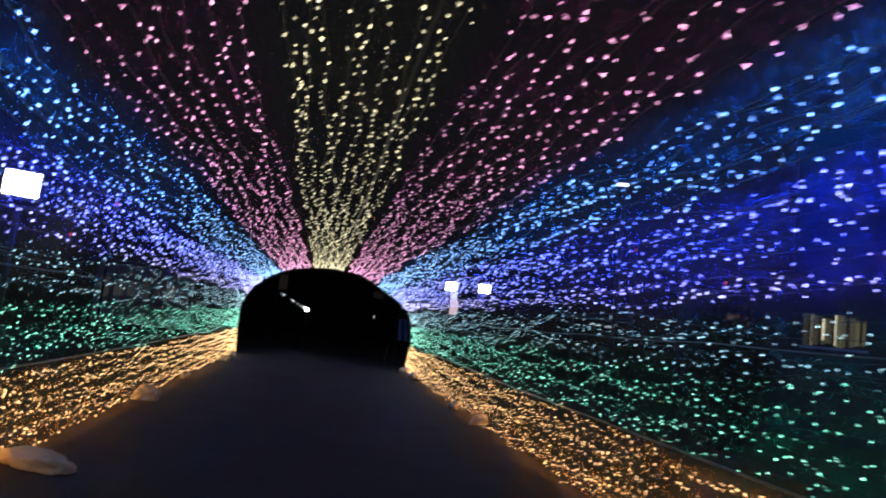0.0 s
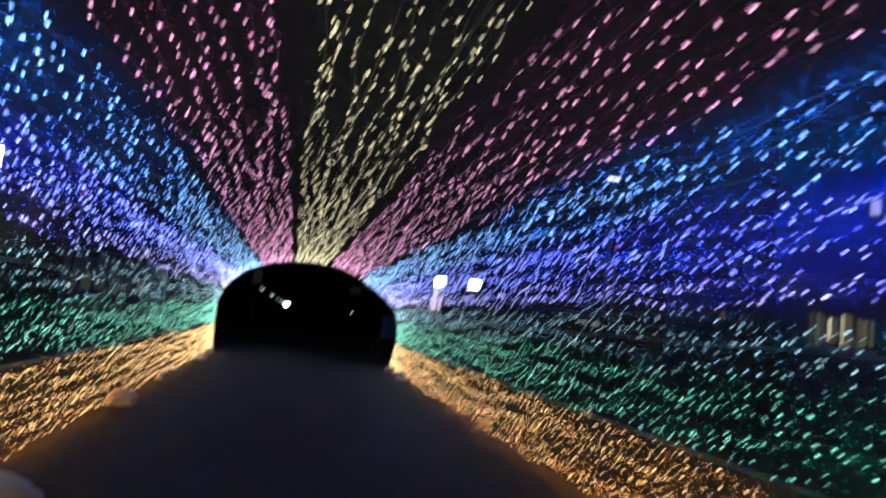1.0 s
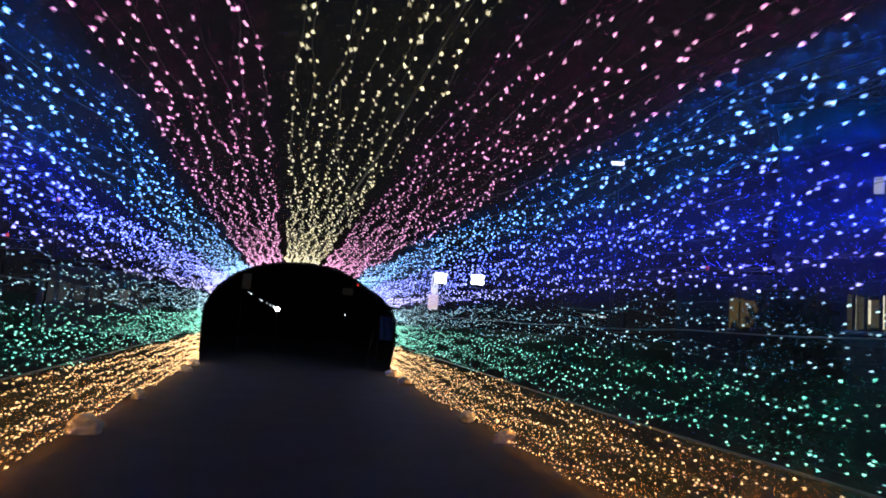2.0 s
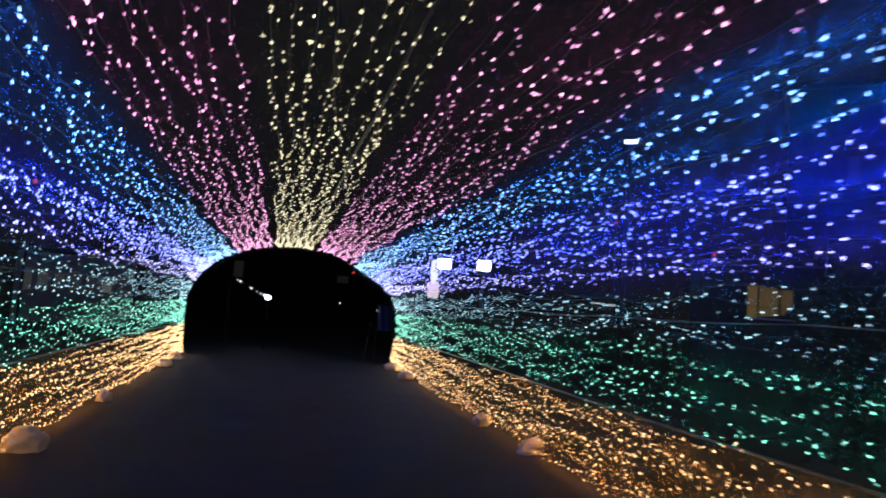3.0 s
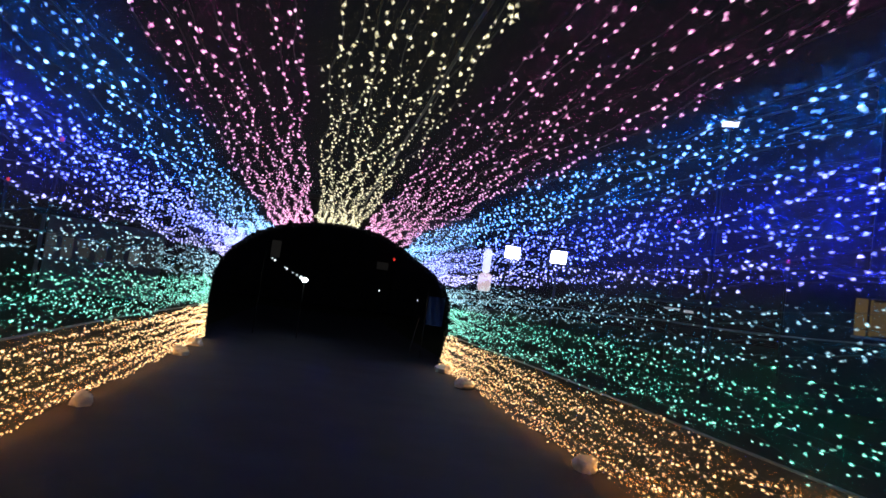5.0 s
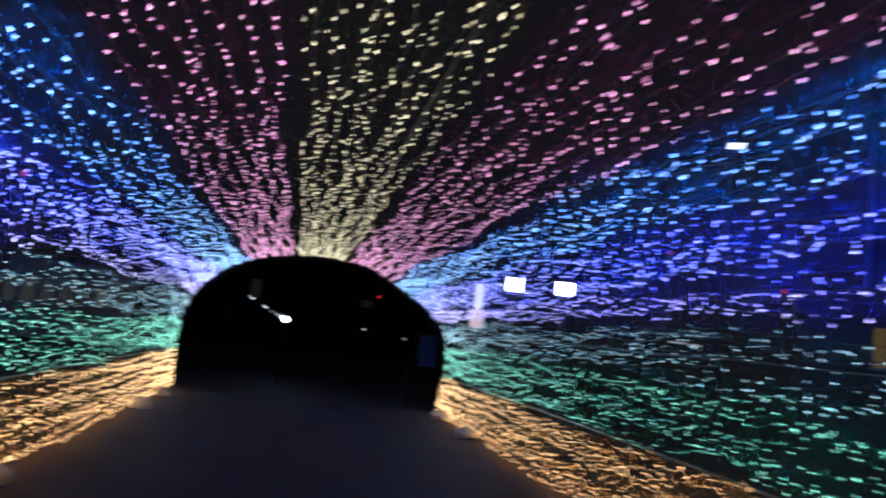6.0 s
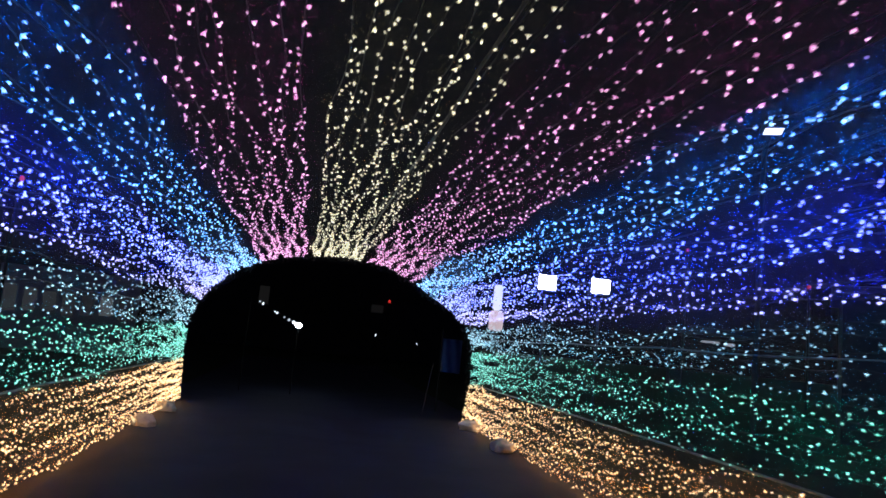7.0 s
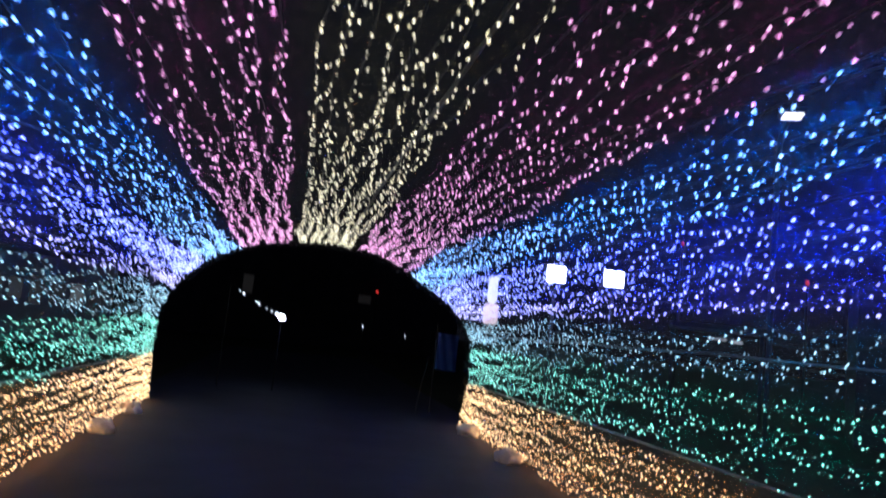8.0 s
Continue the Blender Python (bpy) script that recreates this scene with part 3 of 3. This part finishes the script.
# ---------------------------------------------------------------- beyond the exit
def lantern_line():
    """A lantern on a stake with a short line of small bulbs rising to a second stake."""
    root = new("garden_lantern")
    root.matrix_basis = pose(-0.12, 21.0, 0)
    tagged(root, "white garden lantern with a rising line of small bulbs", "lantern")
    part("stake", tube_bm([(0, 0, -0.02), (0, 0, 1.22)], 0.01), LEAF, root)
    bm = bmesh.new()
    bmesh.ops.create_uvsphere(bm, u_segments=16, v_segments=10, radius=0.065, matrix=Matrix.Translation((0, 0, 1.31)) @ Matrix.Diagonal((1, 1, 0.85, 1)))
    part("globe", bm, FAR_LAMP, root, "white lit globe", True)
    part("far_stake", tube_bm([(-0.95, 0, -0.02), (-0.95, 0, 1.85)], 0.008), LEAF, root)
    line = [(-0.95 * k / 10, 0, 1.36 + 0.46 * (k / 10) ** 1.2) for k in range(11)]
    part("cable", tube_bm(line, 0.005, 6), CABLE, root)
    for k, r in ((1, 0.035), (2, 0.028), (3, 0.02), (4.5, 0.022), (5, 0.014), (7.5, 0.022), (8.2, 0.016)):
        bm = bmesh.new()
        bmesh.ops.create_icosphere(bm, subdivisions=2, radius=r, matrix=Matrix.Translation((-0.095 * k, 0, 1.33 + 0.46 * (k / 10) ** 1.2)))
        part("small_bulb", bm, SMALL_LAMP, root)


lantern_line()


def banner(x, y):
    root = new("banner")
    root.matrix_basis = pose(x, y, 0, 0, 0, -8)
    tagged(root, "small blue cloth banner on a post beyond the exit", "banner")
    part("post", tube_bm([(-0.2, 0, -0.02), (-0.2, 0, 1.5)], 0.012), DARK, root)
    bm = bmesh.new()
    n = 14
    grid = [[bm.verts.new((-0.18 + 0.36 * i / n, 0.03 * math.sin(i * 0.9 + j * 0.25), 0.72 + 0.62 * j / n)) for i in range(n + 1)] for j in range(n + 1)]
    for j in range(n):
        for i in range(n):
            bm.faces.new((grid[j][i], grid[j][i + 1], grid[j + 1][i + 1], grid[j + 1][i]))
    bmesh.ops.solidify(bm, geom=bm.faces[:], thickness=0.006)
    part("cloth", bm, BLUE_CLOTH, root, "blue cloth", True)


banner(2.72, 19.9)


def leaning_stake(x, y):
    root = new("leaning_stake")
    root.matrix_basis = pose(x, y, 0)
    tagged(root, "thin pale stake leaning beside the blue banner", "stake")
    part("shaft", tube_bm([(0, 0, -0.02), (0.06, 0, 0.5), (0.12, 0, 0.86)], 0.008), DARK_METAL, root)
    part("tip", tube_bm([(0.12, 0, 0.85), (0.125, 0, 0.90)], 0.016), DARK, root)


leaning_stake(2.22, 19.6)


def dark_pavilion(x, y, w, h):
    """A dark building across the end of the walkway, with two dim windows; its wall is enlarged to keep the exit evenly
    dark.
    """
    root = new("pavilion")
    root.matrix_basis = pose(x, y, 0)
    tagged(root, "broad unlit pavilion with two dim windows far beyond the exit", "building")
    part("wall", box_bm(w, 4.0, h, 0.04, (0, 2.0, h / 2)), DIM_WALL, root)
    part("roof", box_bm(w + 0.8, 5.0, 0.25, 0.06, (0, 2.0, h + 0.1)), DARK, root)
    for cx, cz, ww, wh in ((-2.45 - x, 2.95, 0.55, 1.0), (3.95 - x, 2.85, 0.7, 0.45)):
        frame_ob = part("window", box_bm(ww + 0.16, 0.08, wh + 0.16, 0.02, (cx, -0.03, cz)), DARK, root)
        part("pane", box_bm(ww, 0.02, wh, 0.004, (cx, -0.085, cz)), DIM_PANE, frame_ob, "dimly lit window pane")


dark_pavilion(1.0, 47.0, 17.0, 6.3)


def path_light(x, y, z):
    """A small bollard light."""
    root = new("path_light")
    root.matrix_basis = pose(x, y, 0)
    tagged(root, "small white path light far beyond the exit", "lamp", "path lights beyond the exit")
    part("post", tube_bm([(0, 0, -0.02), (0, 0, z - 0.05)], 0.03), DARK, root)
    part("lamp_glass", tube_bm([(0, 0, z - 0.05), (0, 0, z + 0.05)], 0.02, 12), SMALL_LAMP, root, "white lit glass")
    part("cap", tube_bm([(0, 0, z + 0.05), (0, 0, z + 0.08)], 0.06, 12), DARK, root)


path_light(5.33, 40.0, 1.11)
path_light(3.32, 40.0, 1.33)


def shrub(x, y, wide, tall, seed, label):
    """A dark shrub: forked stems and many small leaves in uneven clumps."""
    rng = random.Random(seed)
    root = new("shrub")
    root.matrix_basis = pose(x, y, 0)
    tagged(root, label, "shrub")
    tips = []
    for i in range(9):
        a, r = rng.uniform(0, 6.28), rng.uniform(0.2, 0.42) * wide
        tip = Vector((math.cos(a) * r, math.sin(a) * r * 0.7, tall * rng.uniform(0.5, 0.88)))
        tips.append(tip)
        part("stem", tube_bm([(0.06 * math.cos(a), 0.06 * math.sin(a), -0.02), tuple(tip * 0.5 + Vector((0, 0, 0.1))), tuple(tip)], 0.014, 6), LEAF, root)
    bm = bmesh.new()
    for i in range(6000):
        c = rng.choice(tips) * rng.uniform(0.35, 1.0)
        p = c + Vector((rng.gauss(0, 0.16) * wide, rng.gauss(0, 0.12) * wide, rng.gauss(0, 0.11) * tall))
        p.z = min(max(p.z, 0.06), tall)
        way = Vector((rng.gauss(0, 1), rng.gauss(0, 1), rng.gauss(0.3, 1))).normalized()
        side = way.cross(Vector((rng.gauss(0, 1), rng.gauss(0, 1), rng.gauss(0, 1)))).normalized()
        k, w = rng.uniform(0.04, 0.09), rng.uniform(0.03, 0.05)
        vs = [bm.verts.new(v) for v in (p, p + way * k + side * w, p + way * 2 * k, p + way * k - side * w)]
        bm.faces.new(vs)
    tagged(part("leaves", bm, GRASS, root, "dark small leaves"), kind="stuff")


shrub(6.15, 9.3, 1.0, 2.1, 3, "dark leafy shrub standing outside the net")
